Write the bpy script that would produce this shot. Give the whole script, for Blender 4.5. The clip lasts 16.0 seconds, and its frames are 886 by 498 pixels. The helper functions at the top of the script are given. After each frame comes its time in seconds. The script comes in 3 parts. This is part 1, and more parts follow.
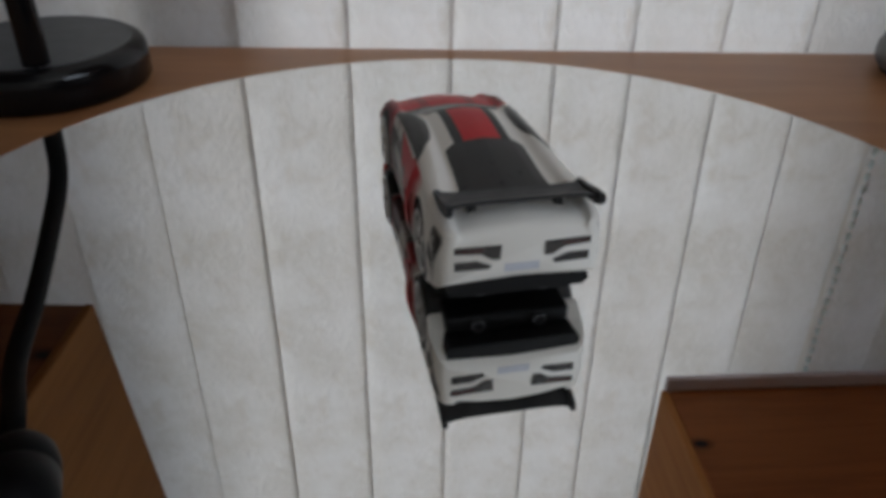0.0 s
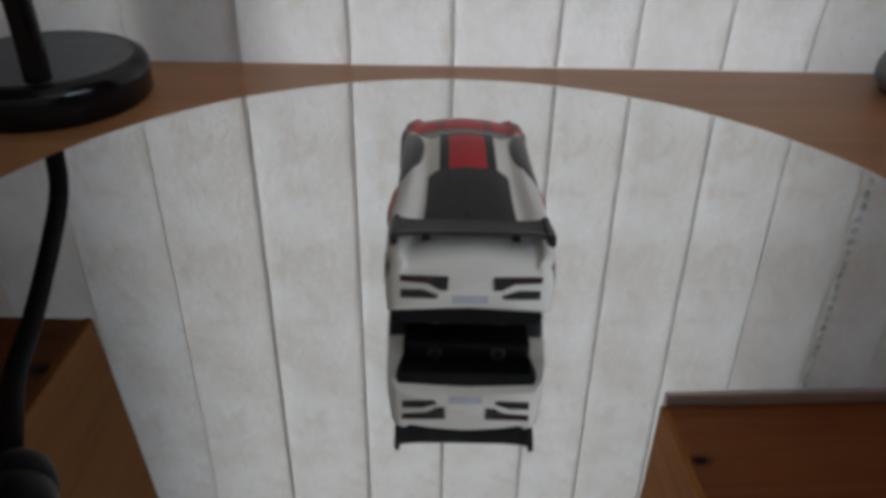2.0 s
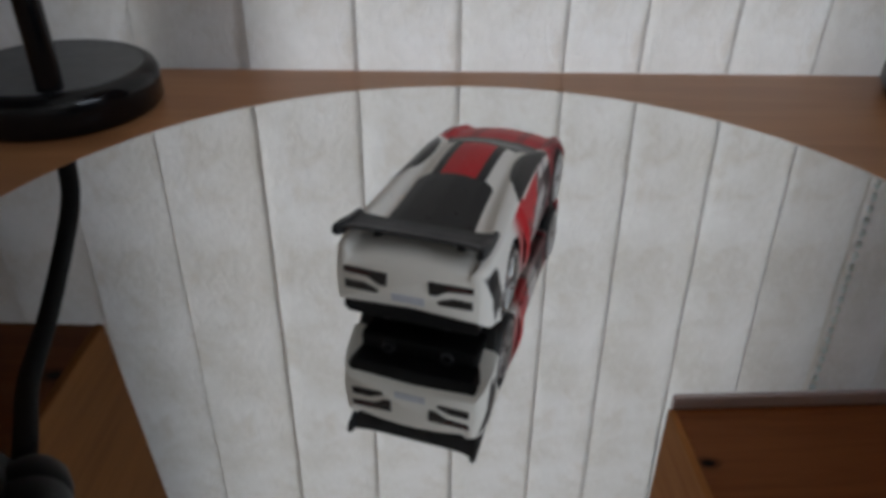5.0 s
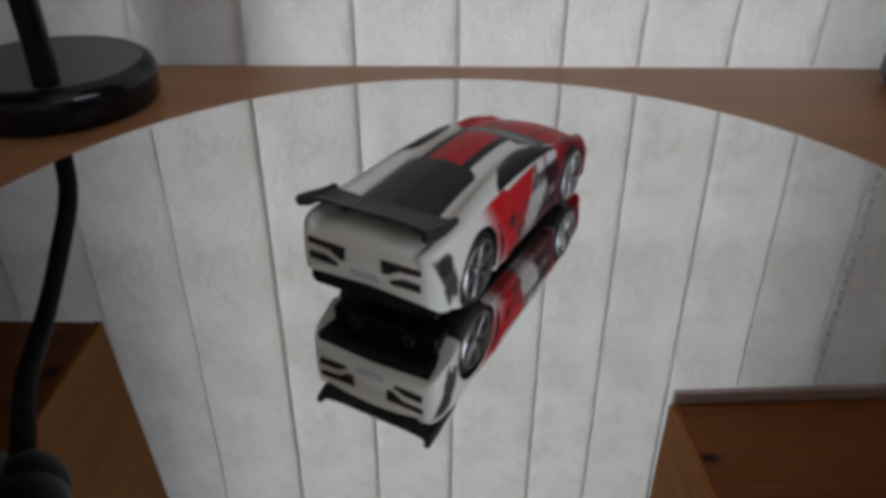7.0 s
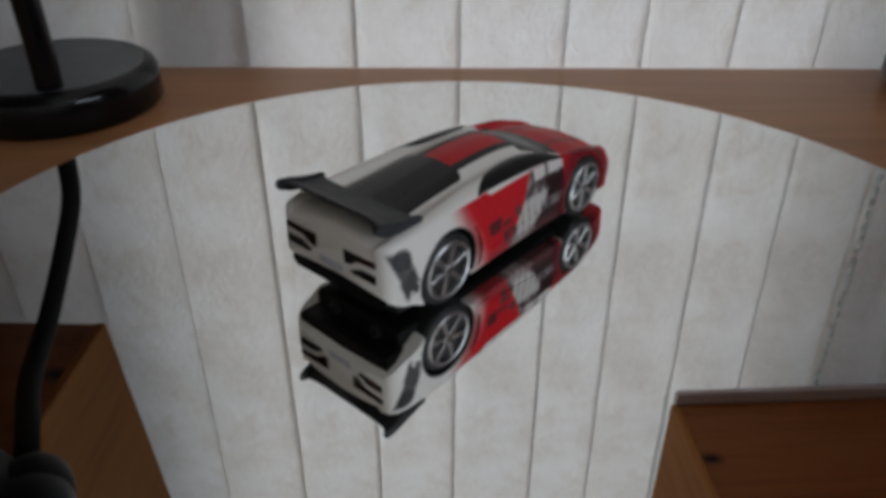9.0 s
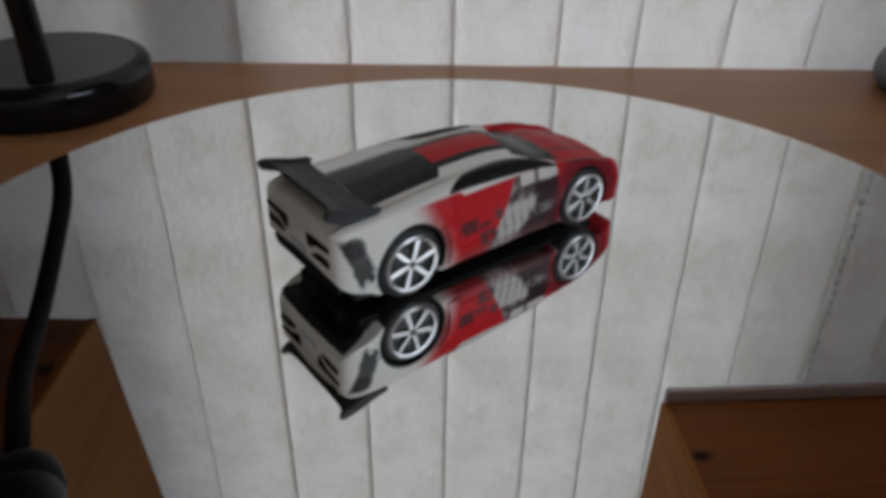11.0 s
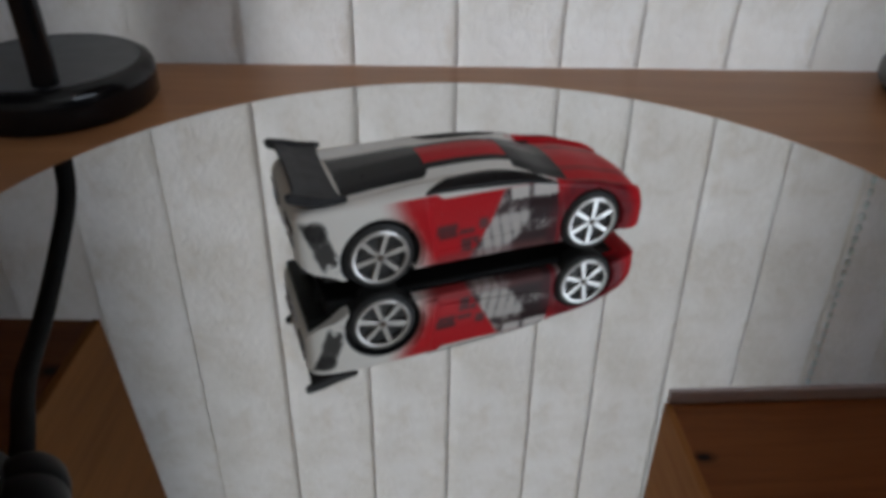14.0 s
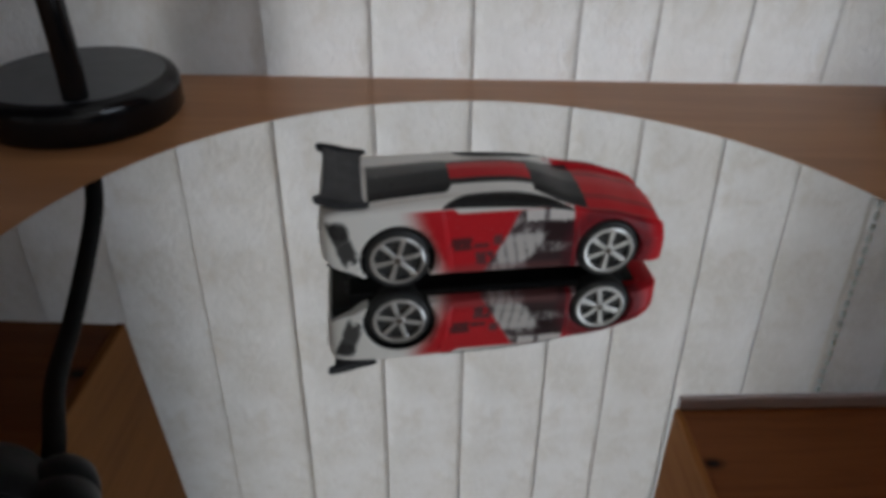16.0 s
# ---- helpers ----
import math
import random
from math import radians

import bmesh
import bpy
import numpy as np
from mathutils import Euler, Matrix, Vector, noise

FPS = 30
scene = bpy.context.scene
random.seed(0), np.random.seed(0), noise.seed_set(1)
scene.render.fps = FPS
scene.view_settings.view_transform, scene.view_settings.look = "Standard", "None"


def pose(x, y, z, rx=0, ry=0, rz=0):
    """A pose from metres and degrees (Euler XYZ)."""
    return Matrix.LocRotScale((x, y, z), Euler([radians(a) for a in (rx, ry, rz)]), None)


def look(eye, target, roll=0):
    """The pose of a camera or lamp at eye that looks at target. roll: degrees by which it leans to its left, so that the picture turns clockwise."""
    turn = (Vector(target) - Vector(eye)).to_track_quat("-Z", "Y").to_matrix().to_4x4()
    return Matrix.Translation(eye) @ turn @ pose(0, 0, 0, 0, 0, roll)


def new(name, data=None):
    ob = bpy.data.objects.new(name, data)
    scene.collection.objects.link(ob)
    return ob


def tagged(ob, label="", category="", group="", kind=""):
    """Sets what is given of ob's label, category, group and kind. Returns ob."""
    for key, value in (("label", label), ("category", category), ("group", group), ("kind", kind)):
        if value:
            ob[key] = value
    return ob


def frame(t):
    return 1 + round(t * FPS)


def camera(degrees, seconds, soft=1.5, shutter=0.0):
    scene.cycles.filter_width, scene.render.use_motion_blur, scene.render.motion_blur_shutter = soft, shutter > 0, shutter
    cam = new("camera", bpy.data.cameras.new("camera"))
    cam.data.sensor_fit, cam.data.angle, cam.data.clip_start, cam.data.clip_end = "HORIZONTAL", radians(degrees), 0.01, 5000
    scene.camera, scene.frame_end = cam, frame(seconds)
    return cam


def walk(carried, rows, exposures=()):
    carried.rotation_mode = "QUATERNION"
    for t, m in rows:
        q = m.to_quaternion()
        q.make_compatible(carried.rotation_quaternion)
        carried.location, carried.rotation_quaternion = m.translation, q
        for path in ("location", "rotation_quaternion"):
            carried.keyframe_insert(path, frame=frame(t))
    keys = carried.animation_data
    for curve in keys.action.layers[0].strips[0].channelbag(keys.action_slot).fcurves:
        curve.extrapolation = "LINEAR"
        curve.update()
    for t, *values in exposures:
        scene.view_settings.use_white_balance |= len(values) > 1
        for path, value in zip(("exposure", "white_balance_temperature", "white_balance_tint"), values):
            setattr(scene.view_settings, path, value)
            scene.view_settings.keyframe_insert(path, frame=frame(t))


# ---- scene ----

# ---------------------------------------------------------------- camera
# seconds, place, yaw, pitch, lean to the left
PATH = [
    (0.0, 0.0, 0.0, 0.092, -2.539, -32.301, 0.871), (0.5, -5e-05, -0.00037, 0.09174, -2.576, -32.186, 0.94),
    (1.0, -6e-05, 0.00047, 0.09187, -2.557, -32.234, 1.059), (1.5, -0.00021, 0.00264, 0.10012, -2.434, -31.949, 0.778),
    (2.0, 0.00015, 0.00231, 0.09609, -2.535, -31.754, 1.251), (2.5, -0.00017, 0.00149, 0.09434, -2.623, -31.878, 1.284),
    (3.0, -0.00028, 0.00197, 0.09452, -2.473, -31.904, 1.322), (3.5, 0.00019, 0.00239, 0.09608, -2.475, -31.91, 0.872),
    (4.0, -0.00013, 0.00209, 0.10019, -1.974, -31.7, 0.647), (6.5, -0.00113, 0.00078, 0.09562, -2.026, -31.629, 0.707),
    (7.0, -0.00077, 0.0013, 0.09587, -2.041, -31.665, 0.397), (7.5, -0.00083, 0.00124, 0.09665, -1.877, -31.665, 0.272),
    (8.0, -0.00062, 0.00156, 0.09679, -1.902, -31.65, 0.244), (8.5, -0.00078, 0.00086, 0.09664, -1.805, -31.603, 0.122),
    (11.0, -0.00085, 0.00107, 0.09802, -2.564, -32.02, 0.949), (11.5, -0.00096, 0.00093, 0.09825, -2.412, -32.026, 1.093),
    (12.0, -0.00104, 0.0012, 0.09865, -2.189, -31.996, 0.874), (12.5, -0.00119, 0.002, 0.09905, -2.382, -32.024, 0.846),
    (13.0, -0.00142, 0.0016, 0.09826, -2.201, -32.039, 0.91), (13.5, -0.00149, 0.00118, 0.09754, -2.103, -31.914, 0.756),
    (14.0, -0.0012, 0.0023, 0.09997, -2.326, -32.224, 0.883), (14.5, -0.00159, 0.00159, 0.09873, -2.117, -32.169, 0.745),
    (15.0, -0.00161, 0.00083, 0.10108, -1.832, -32.224, 0.522), (15.5, -0.00158, -4e-05, 0.10937, -1.954, -32.504, 1.076),
    (16.0, -0.00249, -0.0025, 0.10994, -1.194, -32.393, 0.741),
]


def view(x, y, z, yaw, pitch, lean):
    return pose(x, y, z, 90 + pitch, 0, yaw) @ pose(0, 0, 0, 0, 0, lean)


cam = camera(60.5, 16.0, soft=4.4)
walk(cam, [(row[0], view(*row[1:])) for row in PATH], exposures=[(0.0, 0.81, 5960, 7), (16.0, 0.75, 5960, 7)])

# ---------------------------------------------------------------- daylight
world = bpy.data.worlds.new("daylight")
scene.world = world
world.use_nodes = True
wt = world.node_tree
sky = wt.nodes.new("ShaderNodeTexSky")
sky.sky_type, sky.sun_disc = "NISHITA", False
sky.sun_elevation, sky.sun_rotation = radians(55), radians(2)
sky.air_density, sky.dust_density = 1.0, 3.0
wt.nodes["Background"].inputs["Strength"].default_value = 0.12
wt.links.new(sky.outputs[0], wt.nodes["Background"].inputs["Color"])

sun_data = bpy.data.lights.new("sun", "SUN")
sun_data.energy, sun_data.angle, sun_data.color = 2.0, radians(18), (1.0, 0.97, 0.92)
sun = new("sun", sun_data)
sun.matrix_world = look((0.1, 3.0, 3.71), (0, 0.4, 0))

window_light = bpy.data.lights.new("window_daylight", "AREA")
window_light.shape, window_light.size, window_light.size_y = "RECTANGLE", 1.6, 1.0
window_light.energy, window_light.color = 9.5, (0.97, 0.98, 1.0)
back_window_lamp = new("window_daylight", window_light)
back_window_lamp.matrix_world = look((1.69, -1.05, 0.95), (0.0, -1.05, 0.95))


# ---------------------------------------------------------------- helpers
def part(name, bm, material, parent=None, label="", smooth=False):
    me = bpy.data.meshes.new(name)
    bmesh.ops.recalc_face_normals(bm, faces=bm.faces)
    bm.to_mesh(me)
    bm.free()
    if smooth:
        for p in me.polygons:
            p.use_smooth = True
    for m in material if isinstance(material, (list, tuple)) else [material]:
        me.materials.append(m)
    ob = new(name, me)
    ob.parent = parent
    if label:
        ob["label"] = label
    return ob


def thing(name, label, category, m=None, group="", kind=""):
    ob = new(name)
    ob.empty_display_size = 0.02
    if m is not None:
        ob.matrix_basis = m
    return tagged(ob, label, category, group, kind)


def box(x0, y0, z0, x1, y1, z1, bevel=0.0, segments=2):
    bm = bmesh.new()
    bmesh.ops.create_cube(bm, size=1.0)
    for v in bm.verts:
        v.co = Vector(((x0 + x1) / 2 + v.co.x * (x1 - x0), (y0 + y1) / 2 + v.co.y * (y1 - y0), (z0 + z1) / 2 + v.co.z * (z1 - z0)))
    if bevel:
        bmesh.ops.bevel(bm, geom=list(bm.edges), offset=bevel, segments=segments, affect="EDGES", profile=0.5)
    return bm


def turned(profile, segments=64, axis="z"):
    """A solid of revolution from (radius, height) pairs."""
    bm = bmesh.new()
    rings = []
    for r, z in profile:
        if r < 1e-6:
            rings.append([bm.verts.new((0, 0, z))])
        else:
            rings.append([bm.verts.new((r * math.cos(2 * math.pi * k / segments), r * math.sin(2 * math.pi * k / segments), z)) for k in range(segments)])
    for a, b in zip(rings, rings[1:]):
        for k in range(segments):
            n = (k + 1) % segments
            if len(a) == 1 and len(b) > 1:
                bm.faces.new((a[0], b[k], b[n]))
            elif len(b) == 1 and len(a) > 1:
                bm.faces.new((a[k], a[n], b[0]))
            elif len(a) > 1:
                bm.faces.new((a[k], a[n], b[n], b[k]))
    if axis == "y":
        bmesh.ops.rotate(bm, verts=bm.verts, cent=(0, 0, 0), matrix=Matrix.Rotation(radians(90), 3, "X"))
    return bm


def catmull(points, steps):
    pts = [Vector(p) for p in points]
    pts = [2 * pts[0] - pts[1], *pts, 2 * pts[-1] - pts[-2]]
    out = []
    for a, b, c, d in zip(pts, pts[1:], pts[2:], pts[3:]):
        for k in range(steps):
            t = k / steps
            out.append(0.5 * (2 * b + (c - a) * t + (2 * a - 5 * b + 4 * c - d) * t * t + (3 * b - a - 3 * c + d) * t ** 3))
    return out + [pts[-2]]


def tube(points, radius, segments=20, ridge=0.0, every=2):
    """A round tube along points; ridge makes the fine rings of a flexible neck."""
    bm = bmesh.new()
    rings, up = [], Vector((1, 0, 0))
    for k, p in enumerate(points):
        way = (points[min(k + 1, len(points) - 1)] - points[max(k - 1, 0)]).normalized()
        side = way.cross(up).normalized()
        other = side.cross(way)
        r = radius - (ridge if k % every else 0.0)
        rings.append([bm.verts.new(p + r * (math.cos(2 * math.pi * s / segments) * side + math.sin(2 * math.pi * s / segments) * other)) for s in range(segments)])
    for a, b in zip(rings, rings[1:]):
        for s in range(segments):
            bm.faces.new((a[s], a[(s + 1) % segments], b[(s + 1) % segments], b[s]))
    bm.faces.new(rings[0]), bm.faces.new(rings[-1])
    return bm


# ---------------------------------------------------------------- materials
class Nodes:
    def __init__(self, name):
        self.mat = bpy.data.materials.new(name)
        self.mat.use_nodes = True
        self.tree = self.mat.node_tree
        self.bsdf = self.tree.nodes["Principled BSDF"]
        self.out = self.tree.nodes["Material Output"]
        self.coord = self.tree.nodes.new("ShaderNodeTexCoord").outputs["Object"]

    def add(self, kind, **inputs):
        node = self.tree.nodes.new(kind)
        for key, value in inputs.items():
            self.put(node.inputs[key.replace("_", " ")], value)
        return node

    def put(self, socket, value):
        if isinstance(value, bpy.types.NodeSocket):
            self.tree.links.new(value, socket)
        else:
            socket.default_value = value

    def math(self, op, a, b=0.0, c=0.0):
        node = self.tree.nodes.new("ShaderNodeMath")
        node.operation = op
        for s, v in zip(node.inputs, (a, b, c)):
            self.put(s, v)
        return node.outputs[0]

    def step(self, value, low, high):
        """0 below low, 1 above high, smooth between."""
        node = self.tree.nodes.new("ShaderNodeMapRange")
        node.interpolation_type = "SMOOTHSTEP"
        flip = low > high
        for key, v in (("Value", value), ("From Min", min(low, high)), ("From Max", max(low, high)), ("To Min", 1.0 if flip else 0.0), ("To Max", 0.0 if flip else 1.0)):
            self.put(node.inputs[key], v)
        return node.outputs[0]

    def both(self, *values):
        out = values[0]
        for v in values[1:]:
            out = self.math("MULTIPLY", out, v)
        return out

    def noise(self, scale, detail=4.0, rough=0.55, stretch=None, distortion=0.0):
        where = self.coord
        if stretch:
            m = self.tree.nodes.new("ShaderNodeMapping")
            m.inputs["Scale"].default_value = stretch
            self.tree.links.new(where, m.inputs["Vector"])
            where = m.outputs[0]
        return self.add("ShaderNodeTexNoise", Vector=where, Scale=scale, Detail=detail, Roughness=rough, Distortion=distortion).outputs["Fac"]

    def mix(self, fac, a, b):
        node = self.tree.nodes.new("ShaderNodeMix")
        node.data_type = "RGBA"
        self.put(node.inputs["Factor"], fac)
        for s, v in ((node.inputs[6], a), (node.inputs[7], b)):
            self.put(s, v if isinstance(v, bpy.types.NodeSocket) else (*v, 1.0))
        return node.outputs[2]

    def bump(self, height, strength, distance=0.001):
        node = self.add("ShaderNodeBump", Height=height, Strength=strength, Distance=distance)
        self.put(self.bsdf.inputs["Normal"], node.outputs[0])
        return node.outputs[0]

    def set(self, **inputs):
        for key, value in inputs.items():
            if key == "Base_Color" and isinstance(value, tuple) and len(value) == 3:
                value = (*value, 1.0)
            self.put(self.bsdf.inputs[key.replace("_", " ")], value)
        return self


def plain(name, color, rough=0.5, metal=0.0, vary=0.12, scale=60.0, bump=0.05, coat=0.0, spec=0.5):
    n = Nodes(name)
    f = n.noise(scale)
    dark = tuple(c * (1 - vary) for c in color)
    light = tuple(min(1.0, c * (1 + vary)) for c in color)
    n.set(Base_Color=n.mix(f, dark, light), Metallic=metal, Coat_Weight=coat, Specular_IOR_Level=spec)
    n.set(Roughness=n.math("MULTIPLY_ADD", n.noise(scale * 2.3), 0.16, rough - 0.08))
    if bump:
        n.bump(n.noise(scale * 6), bump, 0.0004)
    return n.mat


def wood(name, dark, light, along="x", knots=(), rough=0.45, ring=60.0, spec=0.12):
    """Pine or beech: long grain lines, broad tone bands and, where given, dark knots at (x, y, z)."""
    n = Nodes(name)
    stretch = {"x": (0.06, 1, 1), "y": (1, 0.06, 1), "z": (1, 1, 0.06)}[along]
    grain = n.noise(ring * 5, 6.0, 0.6, stretch, 0.6)
    band = n.noise(ring * 0.5, 3.0, 0.5, stretch, 1.5)
    tone = n.math("MULTIPLY_ADD", grain, 0.5, n.math("MULTIPLY", band, 0.5))
    color = n.mix(n.step(tone, 0.36, 0.64), dark, light)
    for k in knots:
        d = n.add("ShaderNodeVectorMath", Vector=n.coord)
        d.operation = "SUBTRACT"
        d.inputs[1].default_value = k
        m = n.add("ShaderNodeVectorMath")
        m.operation = "MULTIPLY"
        n.tree.links.new(d.outputs[0], m.inputs[0])
        m.inputs[1].default_value = {"x": (0.6, 1, 1), "y": (1, 0.6, 1), "z": (1, 1, 0.6)}[along]
        length = n.add("ShaderNodeVectorMath")
        length.operation = "LENGTH"
        n.tree.links.new(m.outputs[0], length.inputs[0])
        reach = length.outputs["Value"]
        color = n.mix(n.step(reach, 0.0065, 0.003), color, tuple(c * 0.6 for c in dark))
        color = n.mix(n.step(reach, 0.0030, 0.0020), color, (0.006, 0.004, 0.003))
    n.set(Base_Color=color, Roughness=n.math("MULTIPLY_ADD", band, 0.2, rough - 0.1), Specular_IOR_Level=spec)
    n.bump(grain, 0.12, 0.0004)
    return n.mat


def slat_fabric():
    """Thin crinkled blind fabric that lets daylight through."""
    n = Nodes("blind_fabric")
    crinkle = n.noise(210, 5.0, 0.62, (1, 1, 0.55), 1.4)
    fine = n.noise(900, 2.0, 0.6)
    cloud = n.noise(16, 3.0, 0.55)
    relief = n.math("MULTIPLY_ADD", fine, 0.3, crinkle)
    bump = n.bump(relief, 0.9, 0.0016)
    tint = n.tree.nodes.new("ShaderNodeObjectInfo").outputs["Random"]
    base = n.mix(n.step(cloud, 0.35, 0.7), (0.64, 0.625, 0.59), (0.77, 0.77, 0.765))
    base = n.mix(n.math("MULTIPLY", n.step(crinkle, 0.40, 0.66), 0.32), base, (0.86, 0.86, 0.85))
    base = n.mix(n.math("MULTIPLY", n.step(n.noise(38, 5.0, 0.65, None, 0.8), 0.50, 0.72), 0.42), base, (0.54, 0.49, 0.41))
    base = n.mix(n.math("MULTIPLY", tint, 0.22), base, (0.58, 0.55, 0.50))
    diffuse = n.add("ShaderNodeBsdfDiffuse", Color=base, Normal=bump)
    through_light = n.add("ShaderNodeBsdfTranslucent", Color=base, Normal=bump)
    both = n.add("ShaderNodeMixShader", Fac=0.36)
    n.tree.links.new(diffuse.outputs[0], both.inputs[1])
    n.tree.links.new(through_light.outputs[0], both.inputs[2])
    n.tree.links.new(both.outputs[0], n.out.inputs["Surface"])
    n.tree.nodes.remove(n.bsdf)
    return n.mat


def mirror_silver():
    n = Nodes("mirror_silver")
    dust = n.step(n.noise(320, 3.0, 0.7), 0.6, 0.85)
    n.set(Base_Color=n.mix(dust, (0.93, 0.93, 0.92), (0.9, 0.9, 0.89)), Metallic=1.0, Roughness=n.math("MULTIPLY_ADD", dust, 0.03, 0.004))
    return n.mat


M = 0.001  # the toy is drawn in millimetres


def car_paint():
    """White toy enamel with a red front, red flanks, roof stripes and grey prints."""
    n = Nodes("car_paint")
    xyz = n.add("ShaderNodeSeparateXYZ", Vector=n.coord).outputs
    x, z = n.math("MULTIPLY", xyz[0], 1000.0), n.math("MULTIPLY", xyz[2], 1000.0)
    y = n.math("ABSOLUTE", n.math("MULTIPLY", xyz[1], 1000.0))
    white, red, black, grey = (0.80, 0.77, 0.715), (0.53, 0.010, 0.017), (0.02, 0.019, 0.02), (0.36, 0.35, 0.34)
    spray = n.noise(420, 4.0, 0.7)
    wob = n.math("MULTIPLY", n.math("SUBTRACT", n.noise(190, 2.0), 0.5), 5.0)
    color = n.mix(n.math("MULTIPLY", n.noise(90), 0.25), white, (0.72, 0.69, 0.64))
    # front end and bonnet
    color = n.mix(n.step(n.math("MULTIPLY_ADD", z, 0.12, x), 19.6, 20.4), color, red)
    # flanks, fading out over the rear wings
    fade = n.step(n.math("MULTIPLY_ADD", n.math("SUBTRACT", z, 12.0), 0.42, n.math("MULTIPLY_ADD", n.math("SUBTRACT", spray, 0.5), 2.5, x)), -23.0, -15.5)
    belt = n.math("MULTIPLY_ADD", n.step(x, -11.0, -13.0), -1.1, z)
    flank = n.both(fade, n.step(belt, 20.3, 19.7), n.step(y, 11.5, 12.5), n.step(x, 19.0, 18.0))
    color = n.mix(flank, color, red)
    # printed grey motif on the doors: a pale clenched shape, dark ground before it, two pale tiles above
    blot = n.noise(300, 5.0, 0.65, None, 1.2)
    slant = n.math("MULTIPLY_ADD", z, -0.55, n.math("MULTIPLY_ADD", wob, 0.35, x))
    area = n.both(n.step(slant, -7.6, -6.2), n.step(x, 17.4, 16.8), n.step(y, 11.5, 12.5), n.step(z, 20.2, 19.6))
    motif = n.mix(n.step(blot, 0.42, 0.60), (0.06, 0.056, 0.056), (0.34, 0.325, 0.31))
    ahead = n.math("MULTIPLY_ADD", wob, 0.7, x)
    motif = n.mix(n.both(n.step(ahead, 8.2, 10.2), n.step(z, 17.2, 16.0), n.step(z, 10.4, 11.6)), motif, (0.012, 0.011, 0.012))
    motif = n.mix(n.both(n.step(ahead, 4.8, 6.6), n.step(z, 9.2, 8.0)), motif, (0.030, 0.024, 0.024))
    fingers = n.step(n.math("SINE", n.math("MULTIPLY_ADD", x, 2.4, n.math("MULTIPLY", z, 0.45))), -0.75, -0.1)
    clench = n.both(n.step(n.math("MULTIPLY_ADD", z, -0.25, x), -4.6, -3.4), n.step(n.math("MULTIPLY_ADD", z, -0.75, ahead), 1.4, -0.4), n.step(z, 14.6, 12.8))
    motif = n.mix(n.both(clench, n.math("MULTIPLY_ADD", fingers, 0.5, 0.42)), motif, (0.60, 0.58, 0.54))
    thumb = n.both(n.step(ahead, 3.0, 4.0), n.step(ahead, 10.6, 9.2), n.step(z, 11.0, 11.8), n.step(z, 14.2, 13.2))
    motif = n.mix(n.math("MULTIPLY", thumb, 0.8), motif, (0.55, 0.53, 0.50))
    tiles = n.both(n.step(n.math("MULTIPLY_ADD", n.math("SUBTRACT", blot, 0.5), 2.0, z), 16.6, 17.2), n.step(n.math("ABSOLUTE", n.math("SUBTRACT", x, 10.3)), 0.5, 0.9), n.step(x, 5.0, 5.6))
    motif = n.mix(n.math("MULTIPLY", tiles, 0.9), motif, (0.74, 0.71, 0.67))
    under = n.both(n.step(z, 15.0, 15.4), n.step(z, 16.6, 16.2), n.step(x, 4.6, 5.4), n.step(x, 10.0, 9.4))
    motif = n.mix(n.math("MULTIPLY", under, 0.8), motif, (0.07, 0.06, 0.06))
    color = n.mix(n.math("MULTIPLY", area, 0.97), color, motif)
    # small dark prints behind it, and a duller, darker red along the sill
    def block(x0, x1, z0, z1):
        return n.both(n.step(ahead, x0 - 0.6, x0 + 0.6), n.step(ahead, x1 + 0.6, x1 - 0.6), n.step(z, z0 - 0.6, z0 + 0.6), n.step(z, z1 + 0.6, z1 - 0.6), n.step(y, 11.5, 12.5))
    ragged = n.step(n.noise(520, 3.0, 0.6, (1.0, 1.0, 0.7)), 0.36, 0.46)
    for x0, x1, z0, z1, tone in ((-13.0, -8.2, 10.2, 13.8, 0.022), (-3.2, -0.6, 11.2, 14.0, 0.06), (-7.4, -2.6, 5.6, 9.6, 0.05), (-8.0, -4.4, 10.6, 12.0, 0.035)):
        color = n.mix(n.math("MULTIPLY", n.both(block(x0, x1, z0, z1), ragged), 0.85), color, (tone * 1.25, tone * 0.85, tone * 0.9))
    sill = n.both(n.step(z, 6.6, 4.6), n.step(x, -16.0, -13.0), n.step(x, 16.0, 14.0), n.step(y, 11.5, 12.5))
    color = n.mix(n.math("MULTIPLY", sill, 0.5), color, (0.17, 0.06, 0.06))
    # dark red print round the front arches
    dx = n.math("SUBTRACT", x, 26.4)
    dz = n.math("SUBTRACT", z, 8.7)
    ring = n.math("SQRT", n.math("ADD", n.math("MULTIPLY", dx, dx), n.math("MULTIPLY", dz, dz)))
    color = n.mix(n.both(n.step(ring, 13.5, 10.0), n.step(y, 12.5, 13.5), n.math("MULTIPLY_ADD", spray, 0.6, 0.45)), color, (0.09, 0.012, 0.018))
    # dark smudged print on the rear corners
    tail = n.math("ABSOLUTE", n.math("MULTIPLY_ADD", n.math("SUBTRACT", 17.0, z), -0.36, n.math("ADD", n.math("ADD", x, 40.4), n.math("MULTIPLY", wob, 0.35))))
    corner = n.both(n.step(tail, 2.9, 2.0), n.step(z, 6.0, 8.5), n.step(z, 20.0, 18.4), n.step(y, 13.2, 14.2), n.step(n.noise(260, 4.0, 0.6, (1, 1, 0.6), 0.8), 0.41, 0.50))
    color = n.mix(n.math("MULTIPLY", corner, 0.94), color, (0.022, 0.021, 0.021))
    bx, bz = n.math("ADD", x, 40.2), n.math("SUBTRACT", z, 17.2)
